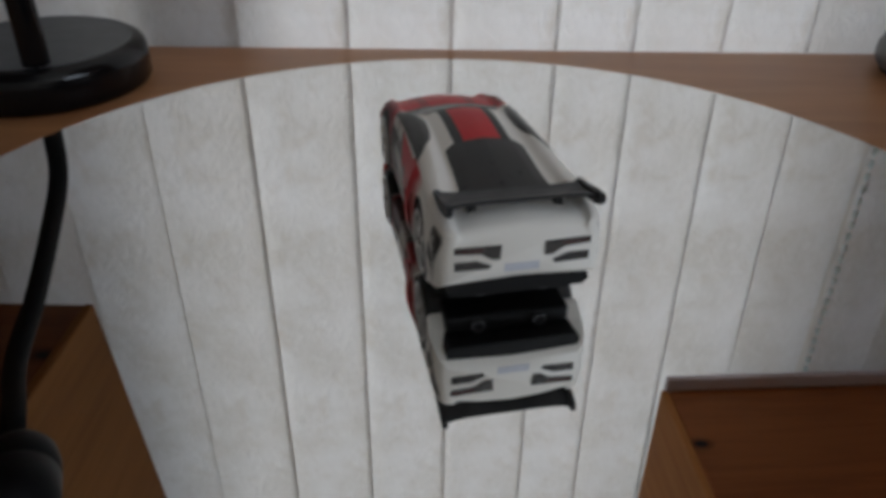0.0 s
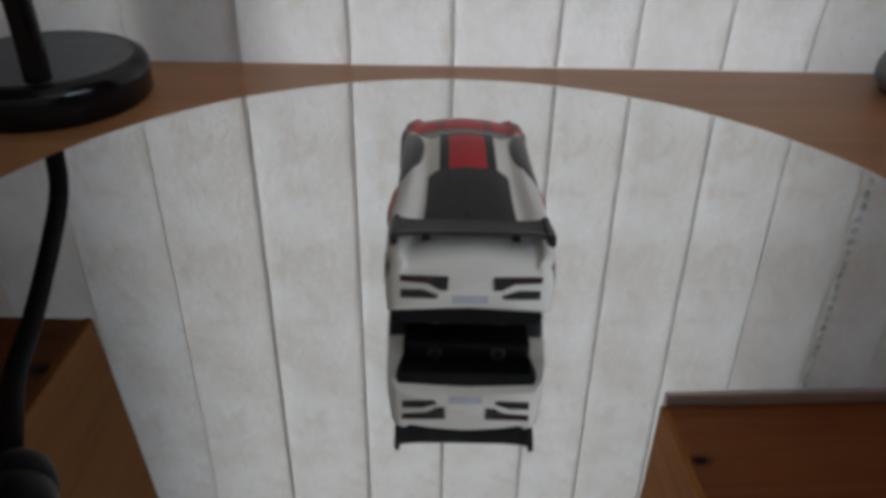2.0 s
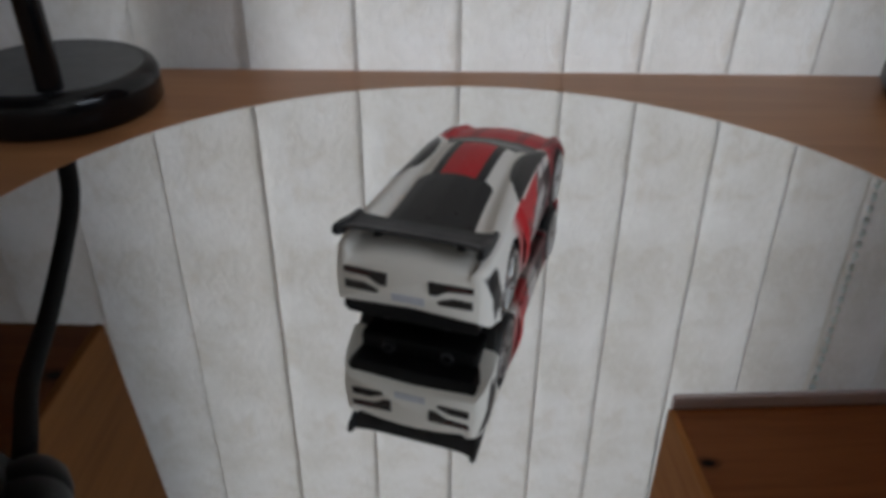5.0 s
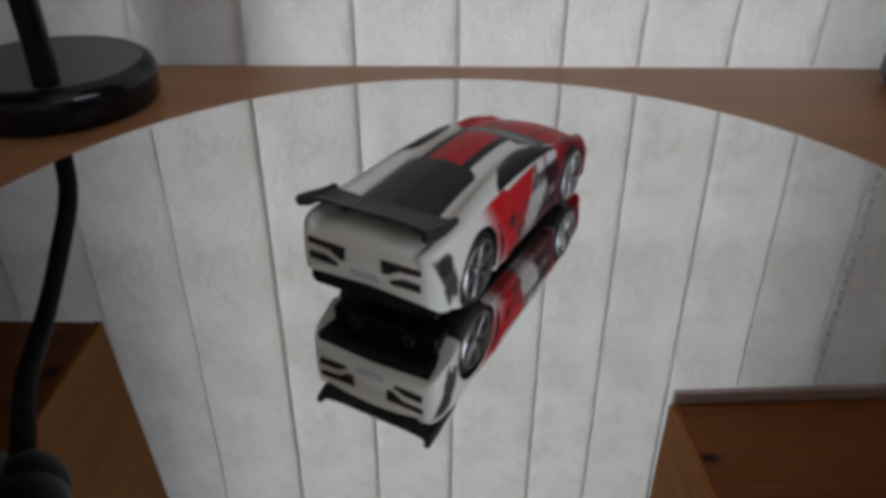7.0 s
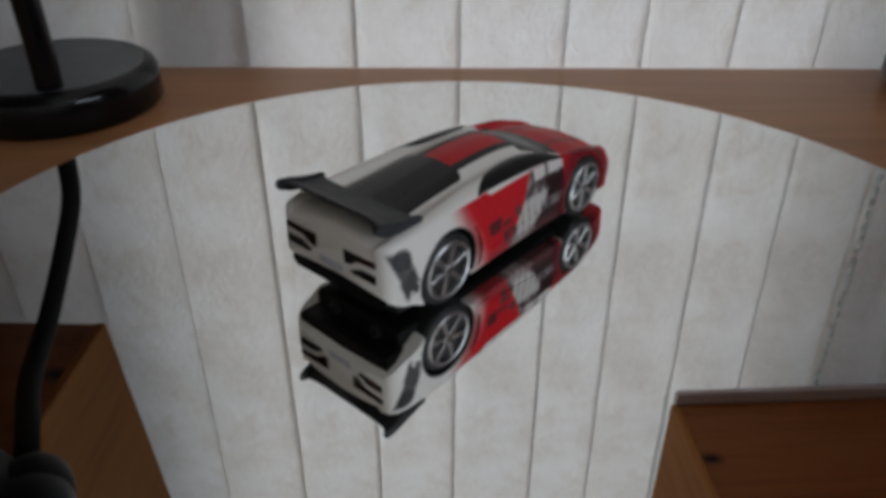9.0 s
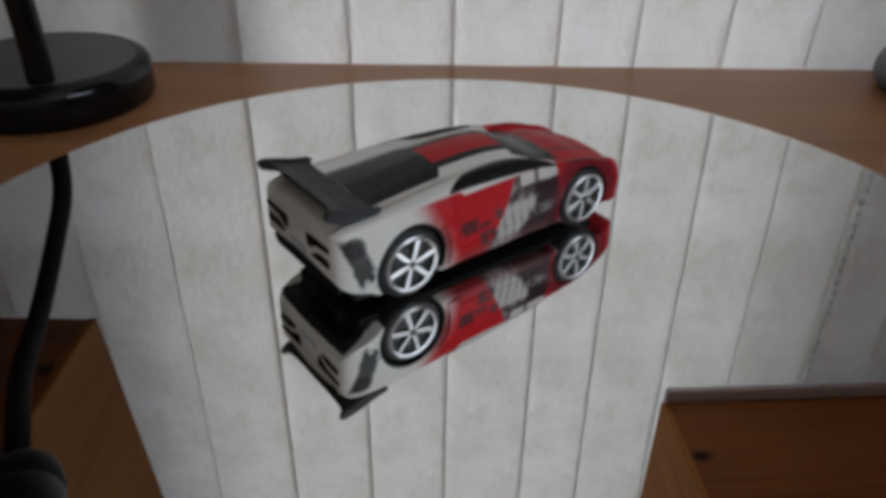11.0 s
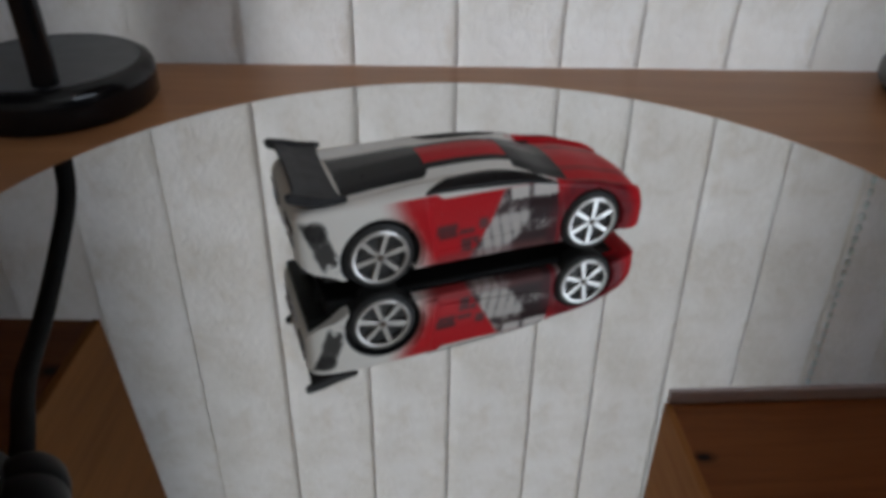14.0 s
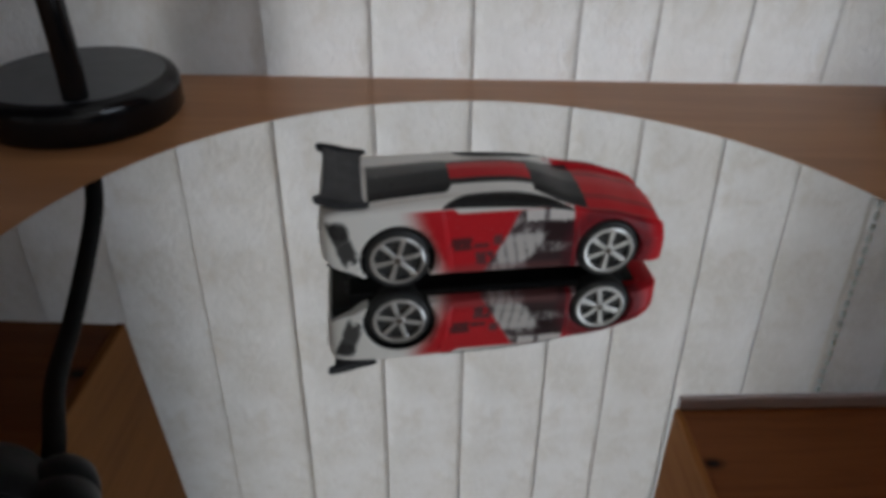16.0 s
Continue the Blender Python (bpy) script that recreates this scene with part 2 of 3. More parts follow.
    round_print = n.math("SQRT", n.math("ADD", n.math("MULTIPLY", bx, bx), n.math("MULTIPLY", bz, bz)))
    color = n.mix(n.both(n.step(round_print, 2.6, 2.2), n.step(y, 12.0, 13.0), n.math("MULTIPLY_ADD", n.step(blot, 0.40, 0.56), 0.5, 0.42)), color, (0.025, 0.023, 0.023))
    # roof and bonnet stripes
    long_stripe = n.both(n.step(x, -14.6, -14.1), n.step(x, 11.0, 10.5), n.step(z, 21.8, 22.1))
    color = n.mix(n.both(long_stripe, n.step(y, 6.5, 6.2)), color, black)
    color = n.mix(n.both(long_stripe, n.step(y, 4.3, 4.0)), color, red)
    bonnet = n.both(n.step(x, 20.0, 20.5), n.step(z, 10.0, 11.0), n.step(y, 7.4, 7.1), n.step(y, 4.8, 5.1))
    color = n.mix(n.math("MULTIPLY", bonnet, 0.4), color, black)
    # wear along the prints
    color = n.mix(n.math("MULTIPLY", n.step(n.noise(800, 3.0, 0.7), 0.66, 0.74), 0.3), color, grey)
    n.set(Base_Color=color, Roughness=n.math("MULTIPLY_ADD", spray, 0.14, 0.36), Specular_IOR_Level=0.16, Coat_Weight=0.03, Coat_Roughness=0.12)
    n.bump(n.noise(1400, 3.0), 0.06, 0.0002)
    return n.mat


beech = wood("beech_veneer", (0.36, 0.165, 0.070), (0.46, 0.225, 0.100), "x", (), 0.34, 26, 0.3)
# right side board: the light on its face is in this paler colour
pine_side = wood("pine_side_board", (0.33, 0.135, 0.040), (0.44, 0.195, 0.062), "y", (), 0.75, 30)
# same pine as the right side board, its dimmer light in the colour
pine_side_shaded = wood("pine_side_board_shaded", (0.125, 0.051, 0.014), (0.175, 0.074, 0.020), "y", (), 0.75, 30)
# base boards: the same pine, the shade of their undersides coloured in
pine_base_left = wood("pine_base_board_shaded", (0.090, 0.032, 0.012), (0.13, 0.050, 0.018), "x", ((-0.0072, -0.0400, 0.1418),), 0.5, 34)
pine_base_right = wood("pine_base_plank_shaded", (0.21, 0.070, 0.024), (0.29, 0.105, 0.036), "x", ((0.0111, -0.049, 0.2648), (0.135, -0.115, 0.2648)), 0.5, 34)
blind_fabric = slat_fabric()
silver = mirror_silver()
glass_edge = plain("ground_glass_edge", (0.62, 0.68, 0.66), 0.25, 0.0, 0.05, 200, 0.02)
white_plastic = plain("white_plastic", (0.72, 0.71, 0.69), 0.4, 0.0, 0.06, 40)
cord_white = plain("cord_white", (0.74, 0.86, 0.88), 0.6, 0.0, 0.06, 400)
wall_paint = plain("wall_paint", (0.70, 0.66, 0.60), 0.85, 0.0, 0.05, 9, 0.15)
ceiling_paint = plain("ceiling_paint", (0.78, 0.77, 0.74), 0.9, 0.0, 0.04, 9, 0.1)
carpet = plain("carpet", (0.22, 0.18, 0.145), 0.95, 0.0, 0.25, 120, 0.6)
frame_white = plain("window_frame_white", (0.76, 0.76, 0.75), 0.35, 0.0, 0.04, 30)
clay = plain("brown_clay", (0.20, 0.10, 0.055), 0.85, 0.0, 0.2, 60, 0.2)
rail_grey = plain("rail_grey", (0.52, 0.48, 0.51), 0.6, 0.0, 0.1, 50)
lamp_black = plain("lamp_black_enamel", (0.006, 0.006, 0.007), 0.14, 0.0, 0.2, 40, 0.02, 0.0, 0.32)
lamp_top = plain("lamp_base_top", (0.082, 0.086, 0.096), 0.40, 0.0, 0.12, 60, 0.05)
neck_black = plain("lamp_neck_black", (0.006, 0.006, 0.006), 0.6, 0.0, 0.2, 90, 0.05, 0.0, 0.12)
head_grey = plain("lamp_head_grey", (0.006, 0.0062, 0.007), 0.5, 0.0, 0.2, 60, 0.06, 0.0, 0.12)
grey_plastic = plain("grey_plastic", (0.14, 0.145, 0.15), 0.5, 0.0, 0.12, 60, 0.06)
rubber = plain("rubber_dark", (0.015, 0.015, 0.015), 0.8, 0.0, 0.2, 80, 0.1)
turntable_black = plain("turntable_black", (0.03, 0.03, 0.032), 0.4, 0.0, 0.15, 60)
paint = car_paint()
tinted = plain("tinted_window", (0.016, 0.015, 0.015), 0.3, 0.0, 0.15, 300, 0.02, 0.0, 0.22)
toy_black = plain("toy_black_plastic", (0.007, 0.007, 0.0075), 0.42, 0.0, 0.25, 300, 0.08, 0.0, 0.14)
wing_black = plain("wing_black_plastic", (0.030, 0.030, 0.032), 0.48, 0.0, 0.85, 210, 0.12, 0.0, 0.22)
tyre_black = plain("tyre_black", (0.014, 0.014, 0.014), 0.55, 0.0, 0.2, 300, 0.08)
rim_silver = plain("rim_silver", (0.47, 0.457, 0.445), 0.30, 0.95, 0.08, 400, 0.03)
rim_white = plain("rim_white", (0.60, 0.595, 0.58), 0.34, 0.9, 0.06, 400, 0.03)
rim_dark = plain("rim_recess", (0.03, 0.028, 0.026), 0.5, 0.0, 0.2, 300)
hub_dark = plain("hub_brown", (0.10, 0.075, 0.06), 0.5, 0.2, 0.2, 300)
lamp_smoke = plain("tail_lamp_smoke", (0.022, 0.018, 0.018), 0.25, 0.0, 0.2, 300, 0.0)
lamp_red = plain("tail_lamp_red", (0.045, 0.014, 0.013), 0.25, 0.0, 0.2, 300, 0.0)
plate_blue = plain("plate_print", (0.52, 0.53, 0.58), 0.4, 0.0, 0.15, 500, 0.0)
pipe_grey = plain("pipe_grey", (0.04, 0.04, 0.043), 0.4, 0.2, 0.2, 300, 0.0)

# ---------------------------------------------------------------- room
TABLE_Z = -0.0357
FLOOR_Z = TABLE_Z - 0.74
CEILING_Z = FLOOR_Z + 2.4
X0, X1, Y0, Y1 = -1.7, 1.7, -2.15, 0.53     # inner faces of the room
WIN = (-0.218, 0.318, -0.065, 0.92)            # the window behind the blind: x and z
T = 0.14


def wall_with_opening(name, u0, u1, v0, v1, opening, label, along="x"):
    """A wall along x or y, as one mesh of four blocks round its opening."""
    a, b, c, d = opening
    bm = bmesh.new()
    for block in ((u0, FLOOR_Z, a, CEILING_Z), (b, FLOOR_Z, u1, CEILING_Z), (a, FLOOR_Z, b, c), (a, d, b, CEILING_Z)):
        piece = box(block[0], v0, block[1], block[2], v1, block[3])
        if along == "y":
            for v in piece.verts:
                v.co = Vector((v.co.y, v.co.x, v.co.z))
        me = bpy.data.meshes.new("block")
        piece.to_mesh(me)
        piece.free()
        bm.from_mesh(me)
        bpy.data.meshes.remove(me)
    return tagged(part(name, bm, wall_paint), label, "wall", kind="structure")


def window(name, opening, depth, label, along="x"):
    a, b, c, d = opening
    top = thing(name, label, "window", kind="structure")
    w = 0.06
    for x0, z0, x1, z1 in ((a, c, a + w, d), (b - w, c, b, d), (a + w, c, b - w, c + w), (a + w, d - w, b - w, d)):
        bar = box(x0, depth, z0, x1, depth + 0.06, z1, 0.004)
        if along == "y":
            for v in bar.verts:
                v.co = Vector((v.co.y, v.co.x, v.co.z))
        part("window_frame", bar, frame_white, top)
    return top


def build_room():
    wall_with_opening("wall_north", X0 - T, X1 + T, Y1, Y1 + T, WIN, "cream painted wall with a wide window")
    window("window_1", WIN, Y1 + 0.05, "white framed window behind the vertical blind")
    win = bpy.data.objects["window_1"]
    part("window_sill", box(WIN[0] + 0.002, 0.4405, -0.083, WIN[1] - 0.002, Y1 + 0.05, -0.0645, 0.003), frame_white, win, "white window sill")
    # unseen pot, added so that a soft shadow falls on the low slats
    pot = thing("shade_pot", "unseen clay pot added on the sill to shade the blind", "plant pot", pose(-0.112, 0.474, -0.0645))
    part("body", turned([(0, 0), (0.022, 0), (0.0285, 0.112), (0.0315, 0.113), (0.0315, 0.135), (0.029, 0.136), (0.027, 0.118), (0, 0.112)], 40), clay, pot)
    tagged(part("wall_south", box(X0 - T, Y0 - T, FLOOR_Z, X1 + T, Y0, CEILING_Z), wall_paint), "plain cream painted back wall", "wall", kind="structure")
    side_opening = (-1.88, -0.22, 0.42, 1.48)
    wall_with_opening("wall_east", Y0, Y1, X1, X1 + T, side_opening, "cream painted side wall with a window", "y")
    window("window_2", side_opening, X1 + 0.05, "white framed window in the side wall", "y")
    tagged(part("wall_west", box(X0 - T, Y0, FLOOR_Z, X0, Y1, CEILING_Z), wall_paint), "plain cream painted side wall", "wall", kind="structure")
    tagged(part("floor", box(X0 - T, Y0 - T, FLOOR_Z - 0.1, X1 + T, Y1 + T, FLOOR_Z), carpet), "brown short pile carpet floor", "floor", kind="structure")
    tagged(part("ceiling", box(X0 - T, Y0 - T, CEILING_Z, X1 + T, Y1 + T, CEILING_Z + 0.1), ceiling_paint), "white painted ceiling", "ceiling", kind="structure")
    tagged(part("ground", box(-40, -40, FLOOR_Z - 0.5, 40, 40, FLOOR_Z - 0.3), plain("pale_paving", (0.3, 0.29, 0.27), 0.9, 0, 0.2, 2)), "pale paved ground outside the windows", "ground", kind="structure")


# ---------------------------------------------------------------- blind
BLIND_Y = 0.418
# x of each slat's free edge, the one that laps over its neighbour
EDGES = [-0.520, -0.460, -0.402, -0.344, -0.312, -0.264, -0.2100, -0.154, -0.094, -0.0343, 0.0224, 0.0806, 0.1240, 0.1745, 0.2232, 0.2725, 0.322, 0.376, 0.432, 0.490, 0.548]


def slat_mesh(width, lean, bow, name, fan=0.0):
    """A hanging slat: a bowed strip of thin fabric, turned so that its right edge comes forward."""
    bm = bmesh.new()
    rows, cols = 34, 8
    z0, z1 = -0.30, 1.02
    grid = []
    for r in range(rows + 1):
        z = z0 + (z1 - z0) * r / rows
        line = []
        for c in range(cols + 1):
            u = c / cols - 1.0                      # -1 hidden edge, 0 free edge
            depth = lean * u + bow * (1 - (2 * u + 1) ** 2)
            depth += 0.0006 * noise.noise(Vector((u * 1.3, z * 7, width * 91 + lean * 700)))
            line.append(bm.verts.new((u * (width + fan * z), -depth, z)))
        grid.append(line)
    for a, b in zip(grid, grid[1:]):
        for c in range(cols):
            bm.faces.new((a[c], a[c + 1], b[c + 1], b[c]))
    me = bpy.data.meshes.new(name)
    bm.to_mesh(me)
    bm.free()
    for p in me.polygons:
        p.use_smooth = True
    me.materials.append(blind_fabric)
    return me


def build_blind():
    blind = thing("vertical_blind", "cream textured fabric vertical blind, closed over the window", "window blind")
    part("head_rail", box(-0.72, BLIND_Y - 0.012, 1.02, 0.72, BLIND_Y + 0.03, 1.06, 0.003), white_plastic, blind)
    for k, edge in enumerate(EDGES):
        left = EDGES[k - 1] if k else edge - 0.058
        lean = (0.0006 if edge < -0.05 else 0.0046) + 0.0005 * (k % 3)
        hung = min(1.3, max(0.0, (left - 0.03) * 7.0))
        hang = min(1.3, max(0.0, (edge - 0.03) * 7.0))     # towards this side they hang a little askew
        lap = (0.0024 if edge > 0.1 else 0.0026 if edge > -0.05 else 0.0009) 
        if abs(edge - 0.322) < 1e-4:
            lap = -0.0058                     # the slats gape beside the cord
        slat = new("slat", slat_mesh(edge - left + lap, lean, 0.0024 if edge < -0.05 else 0.0036, "slat", radians(hang - hung)))
        slat.parent = blind
        slat.matrix_basis = pose(edge, BLIND_Y - 0.004, 0, 0, hang, 0)
    # beaded cord that shows beside one slat
    bm = bmesh.new()
    for k in range(120):
        bmesh.ops.create_icosphere(bm, subdivisions=1, radius=0.0021, matrix=Matrix.Translation((0, 0, -0.16 + 0.0086 * k)) @ Matrix.Diagonal((1, 1, 1.6, 1)))
    bmesh.ops.create_cone(bm, segments=6, radius1=0.0004, radius2=0.0004, depth=1.18, matrix=Matrix.Translation((0, 0, 0.43)), cap_ends=True)
    cord = part("bead_cord", bm, cord_white, blind, "pale blue-white beaded pull cord")
    cord.matrix_basis = pose(0.2752, BLIND_Y - 0.0105, 0, 0, 1.3, 0)
    return blind


# ---------------------------------------------------------------- table and cabinets
def build_table():
    top = thing("table", "orange-brown beech veneer table under the mirror", "table", pose(0, 0.4050, TABLE_Z, 0, 0, -1.8))
    part("tabletop", box(-0.66, -0.86, -0.022, 0.66, 0, 0, 0.002), beech, top, smooth=False)
    for x in (-0.62, 0.62):
        for y in (-0.82, -0.05):
            part("leg", box(x - 0.022, y - 0.022, FLOOR_Z - TABLE_Z, x + 0.022, y + 0.022, -0.022, 0.003), beech, top)


def build_cabinet(inner, outer, y0, y1, z0, z1, base_material, side_material, label, turn, slope=0.0):
    """A wall-less desk cabinet: an open row of boards carried by an outer cheek that stands on the table."""
    side = 1 if outer > inner else -1
    t = 0.005
    top = thing("desk_cabinet", label, "cabinet", pose(inner, y1, 0, 0, 0, turn))
    d = y0 - y1
    w = outer - inner

    def slab(xa, ya, za, xb, yb, zb):
        bm = box(min(xa, xb), min(ya, yb), za, max(xa, xb), max(ya, yb), zb, 0.0012)
        for v in bm.verts:
            if abs(v.co.x) < 0.008:
                v.co.x += slope * (v.co.z - z0)          # the inner side leans over
        return bm
    part("side_board", slab(0, 0, z0, side * t, d, z1), side_material, top, "pine side board, lighting set in its colour")
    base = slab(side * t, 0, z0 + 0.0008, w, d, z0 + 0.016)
    part("base_board", base, base_material, top, "knotty pine base board, underside shade in its colour")
    part("top_board", slab(side * t, 0, z1 - 0.016, w, d, z1), side_material, top)
    part("front_board", slab(side * t, d, z0 + 0.016, w, d + 0.012, z1 - 0.016), side_material, top)
    part("cheek", slab(w, 0, TABLE_Z, w + side * 0.018, d, z1), side_material, top, "pine cheek standing on the table")
    return top, slab


# ---------------------------------------------------------------- mirror
MX, MY, MR = 0.0117, 0.1436, 0.1374


def build_mirror():
    top = thing("mirror_plate", "round frameless mirror lying flat under the toy car", "mirror", pose(MX, MY, 0))
    part("mirror_glass", turned([(0, -0.0006), (MR - 0.0006, -0.0006)], 160), silver, top, smooth=False)
    part("glass_edge", turned([(MR - 0.0006, -0.0006), (MR, -0.0012), (MR, -0.0036), (MR - 0.0006, -0.004), (0, -0.004)], 160), glass_edge, top, "pale ground glass edge")
    part("turntable_foot", turned([(0, -0.004), (0.085, -0.004), (0.085, -0.010), (0.055, -0.014), (0.055, -0.026), (0.092, -0.030), (0.095, TABLE_Z), (0, TABLE_Z)], 96), turntable_black, top, "black round foot")


# ---------------------------------------------------------------- lamp
def build_lamp():
    cx, cy, r, h = -0.1725, 0.3535, 0.047, 0.0195
    lamp = thing("desk_lamp", "black gooseneck desk lamp with a heavy round base, switched off", "desk lamp", pose(cx, cy, TABLE_Z))
    part("base", turned([(0, 0), (r - 0.0015, 0), (r, 0.002), (r, h - 0.005), (r - 0.0016, h - 0.0018), (r - 0.0045, h - 0.0002), (r - 0.006, h)], 96), lamp_black, lamp, "glossy black round base", smooth=True)
    part("base_top", turned([(r - 0.006, h), (r - 0.0068, h - 0.0004), (0, h - 0.0004)], 96), lamp_top, lamp, "dull grey-black base top")
    sx, sy = -0.1605 - cx, 0.3222 - cy
    up = [(sx, sy, h - 0.002), (sx + 0.0002, sy, 0.04), (sx - 0.0005, sy - 0.0005, 0.078)]
    part("stem", tube(catmull(up, 6), 0.0057, 24), lamp_black, lamp, "glossy black stem", smooth=True)
    neck = [(-0.1605, 0.322, 0.0143), (-0.1620, 0.3215, 0.05), (-0.1620, 0.316, 0.0668), (-0.1630, 0.300, 0.0827), (-0.1625, 0.270, 0.1005), (-0.1570, 0.235, 0.1058), (-0.1440, 0.203, 0.1050), (-0.1375, 0.186, 0.1040)]
    line = [p - Vector((cx, cy, TABLE_Z)) for p in catmull(neck, 40)]
    part("gooseneck", tube(line, 0.0043, 20, 0.0003, 2), neck_black, lamp, "black ribbed flexible neck", smooth=False)
    # holder at the end of the neck, and the shade beyond it
    end, way = line[-1], (line[-1] - line[-8]).normalized()
    aim = way.to_track_quat("Z", "Y").to_matrix().to_4x4()
    hold = turned([(0, -0.0025), (0.0055, -0.002), (0.0092, 0.0), (0.0116, 0.0035), (0.0128, 0.0085), (0.0130, 0.014), (0.0127, 0.0143), (0.0127, 0.0151), (0.0130, 0.0155), (0.0130, 0.036), (0, 0.036)], 56)
    holder = part("lamp_holder", hold, head_grey, lamp, "dark grey rounded lamp holder with a groove", smooth=True)
    holder.matrix_basis = Matrix.Translation(end + Vector((0.0035, 0, 0))) @ aim
    # the bell hangs beside the holder on its short side arm
    shade = turned([(0, 0.0), (0.010, 0.001), (0.019, 0.006), (0.025, 0.016), (0.028, 0.030), (0.0285, 0.042), (0.0275, 0.042), (0.026, 0.030), (0.022, 0.017), (0.015, 0.008), (0, 0.004)], 56)
    sh = part("shade", shade, head_grey, lamp, "dark grey bell shade", smooth=True)
    sh.matrix_basis = Matrix.Translation(end + way * 0.002 + Vector((-0.0270, 0.008, 0.006))) @ aim
    arm = [end + way * 0.016, end + way * 0.018 + Vector((-0.012, 0.003, 0.003)), end + way * 0.016 + Vector((-0.026, 0.008, 0.006))]
    part("side_arm", tube(catmull(arm, 6), 0.0045, 14), neck_black, lamp)
    return lamp


def build_grey_base():
    """Only the rounded flank of this one comes into view at the edge of the table."""
    ob = thing("speaker", "small round grey plastic speaker on the table", "speaker", pose(0.268, 0.361, TABLE_Z))
    r = 0.034
    part("body", turned([(0, 0.003), (r - 0.002, 0.003), (r, 0.006), (r, 0.012), (r - 0.002, 0.017), (r - 0.008, 0.0205), (0, 0.022)], 64), grey_plastic, ob, smooth=True)
    part("foot", turned([(0, 0), (r - 0.004, 0), (r - 0.004, 0.003), (0, 0.003)], 48), rubber, ob, "black rubber foot")

# ---------------------------------------------------------------- toy car
# x of the station; underside z, flank half-width, flank z, belt half-width, belt z, roof half-width, top z (mm)
STATIONS = [
    (-44.6, 8.0, 14.2, 14.0, 13.6, 19.0, 11.6, 20.4),
    (-43.2, 6.4, 15.7, 14.0, 15.1, 20.0, 12.1, 21.4),
    (-40.0, 4.6, 16.5, 14.0, 15.7, 20.6, 11.9, 22.0),
    (-34.0, 3.5, 17.0, 14.0, 15.8, 21.1, 11.2, 22.1),
    (-26.0, 3.5, 17.1, 14.0, 15.5, 21.3, 10.2, 22.9),
    (-15.0, 3.4, 16.6, 13.4, 14.9, 21.4, 9.5, 24.0),
    (-5.0, 3.2, 16.1, 13.0, 14.6, 21.1, 9.2, 24.5),
    (4.0, 3.2, 16.0, 13.0, 14.5, 20.6, 9.2, 24.1),
    (11.0, 3.2, 16.0, 13.0, 14.5, 20.0, 10.0, 22.4),
    (19.0, 3.2, 16.2, 12.8, 14.7, 18.6, 11.4, 19.2),
    (28.0, 3.4, 16.6, 12.4, 15.1, 17.0, 11.7, 17.9),
    (34.0, 3.8, 16.4, 11.8, 15.0, 15.0, 11.4, 16.2),
    (37.6, 3.2, 16.0, 11.0, 14.5, 13.9, 11.0, 15.3),
    (40.3, 3.0, 15.1, 9.8, 13.7, 12.7, 10.6, 14.0),
    (41.9, 3.2, 13.6, 8.6, 12.5, 11.3, 9.8, 12.9),
    (42.7, 4.0, 11.6, 7.4, 10.8, 9.8, 8.6, 11.0),
]
WHEEL_X, WHEEL_R = (-26.4, 26.4), 8.4
FRONT_R = 8.0                     # the front tyres are a little lower


def station(x):
    line = catmull_cache[0]
    return [float(np.interp(x, line[:, 0], line[:, k])) for k in range(8)]


def catmull_1d(rows, steps=10):
    a = np.array(rows, float)
    a = np.vstack([2 * a[0] - a[1], a, 2 * a[-1] - a[-2]])
    out = []
    for p, q, r, s in zip(a, a[1:], a[2:], a[3:]):
        for k in range(steps):
            t = k / steps
            out.append(0.5 * (2 * q + (r - p) * t + (2 * p - 5 * q + 4 * r - s) * t * t + (3 * q - p - 3 * r + s) * t ** 3))
    out.append(a[-2])
    return np.array(out)


catmull_cache = [catmull_1d(STATIONS)]


def half_section(x):
    """Points of the right half of the shell at x, from the middle of the underside up to the middle of the roof."""
    _, low, w, zm, wb, zb, wr, zt = station(x)
    rise = 2.6 * min(1.0, max(0.0, (-35.0 - x) / 3.0))      # the tail skirt is higher in its middle
    crown = 1.3 + 0.8 * max(0.0, 1 - abs(x + 8.0) / 30.0)
    knots = [(0, low + rise), (w * 0.93, low + rise * 0.7), (w * 0.985, low + 2.0), (w, zm), (wb, zb), ((wb + wr) / 2, (zb + zt) / 2 + 0.25), (wr, zt - crown), (wr * 0.62, zt - 0.35 * crown), (0, zt + 0.1)]
    return knots


def shell(x, s, off=0.0):
    """A place on the shell: x along the car, s along the half section (its knots at whole numbers), off outwards."""
    k = half_section(x)
    a = np.array([(2 * k[0][0] - k[1][0], k[0][1]), *k, (-k[-2][0], k[-2][1])], float)
    i = min(int(s), len(k) - 2)
    t = s - i
    p, q, r, v = a[i], a[i + 1], a[i + 2], a[i + 3]
    soft = 0.5 * (2 * q + (r - p) * t + (2 * p - 5 * q + 4 * r - v) * t * t + (3 * q - p - 3 * r + v) * t ** 3)
    y, z = 0.5 * soft + 0.5 * (q + (r - q) * t)
    if off:
        d = r - q
        n = np.array([d[1], -d[0]]) / (np.hypot(*d) + 1e-9)
        y, z = y + off * n[0], z + off * n[1]
    return Vector((x, -y, z)) * M


def grid_mesh(bm, grid, close=False):
    vs = [[bm.verts.new(p) for p in row] for row in grid]
    for a, b in zip(vs, vs[1:]):
        for k in range(len(a) - 1):
            bm.faces.new((a[k], a[k + 1], b[k + 1], b[k]))
    return vs


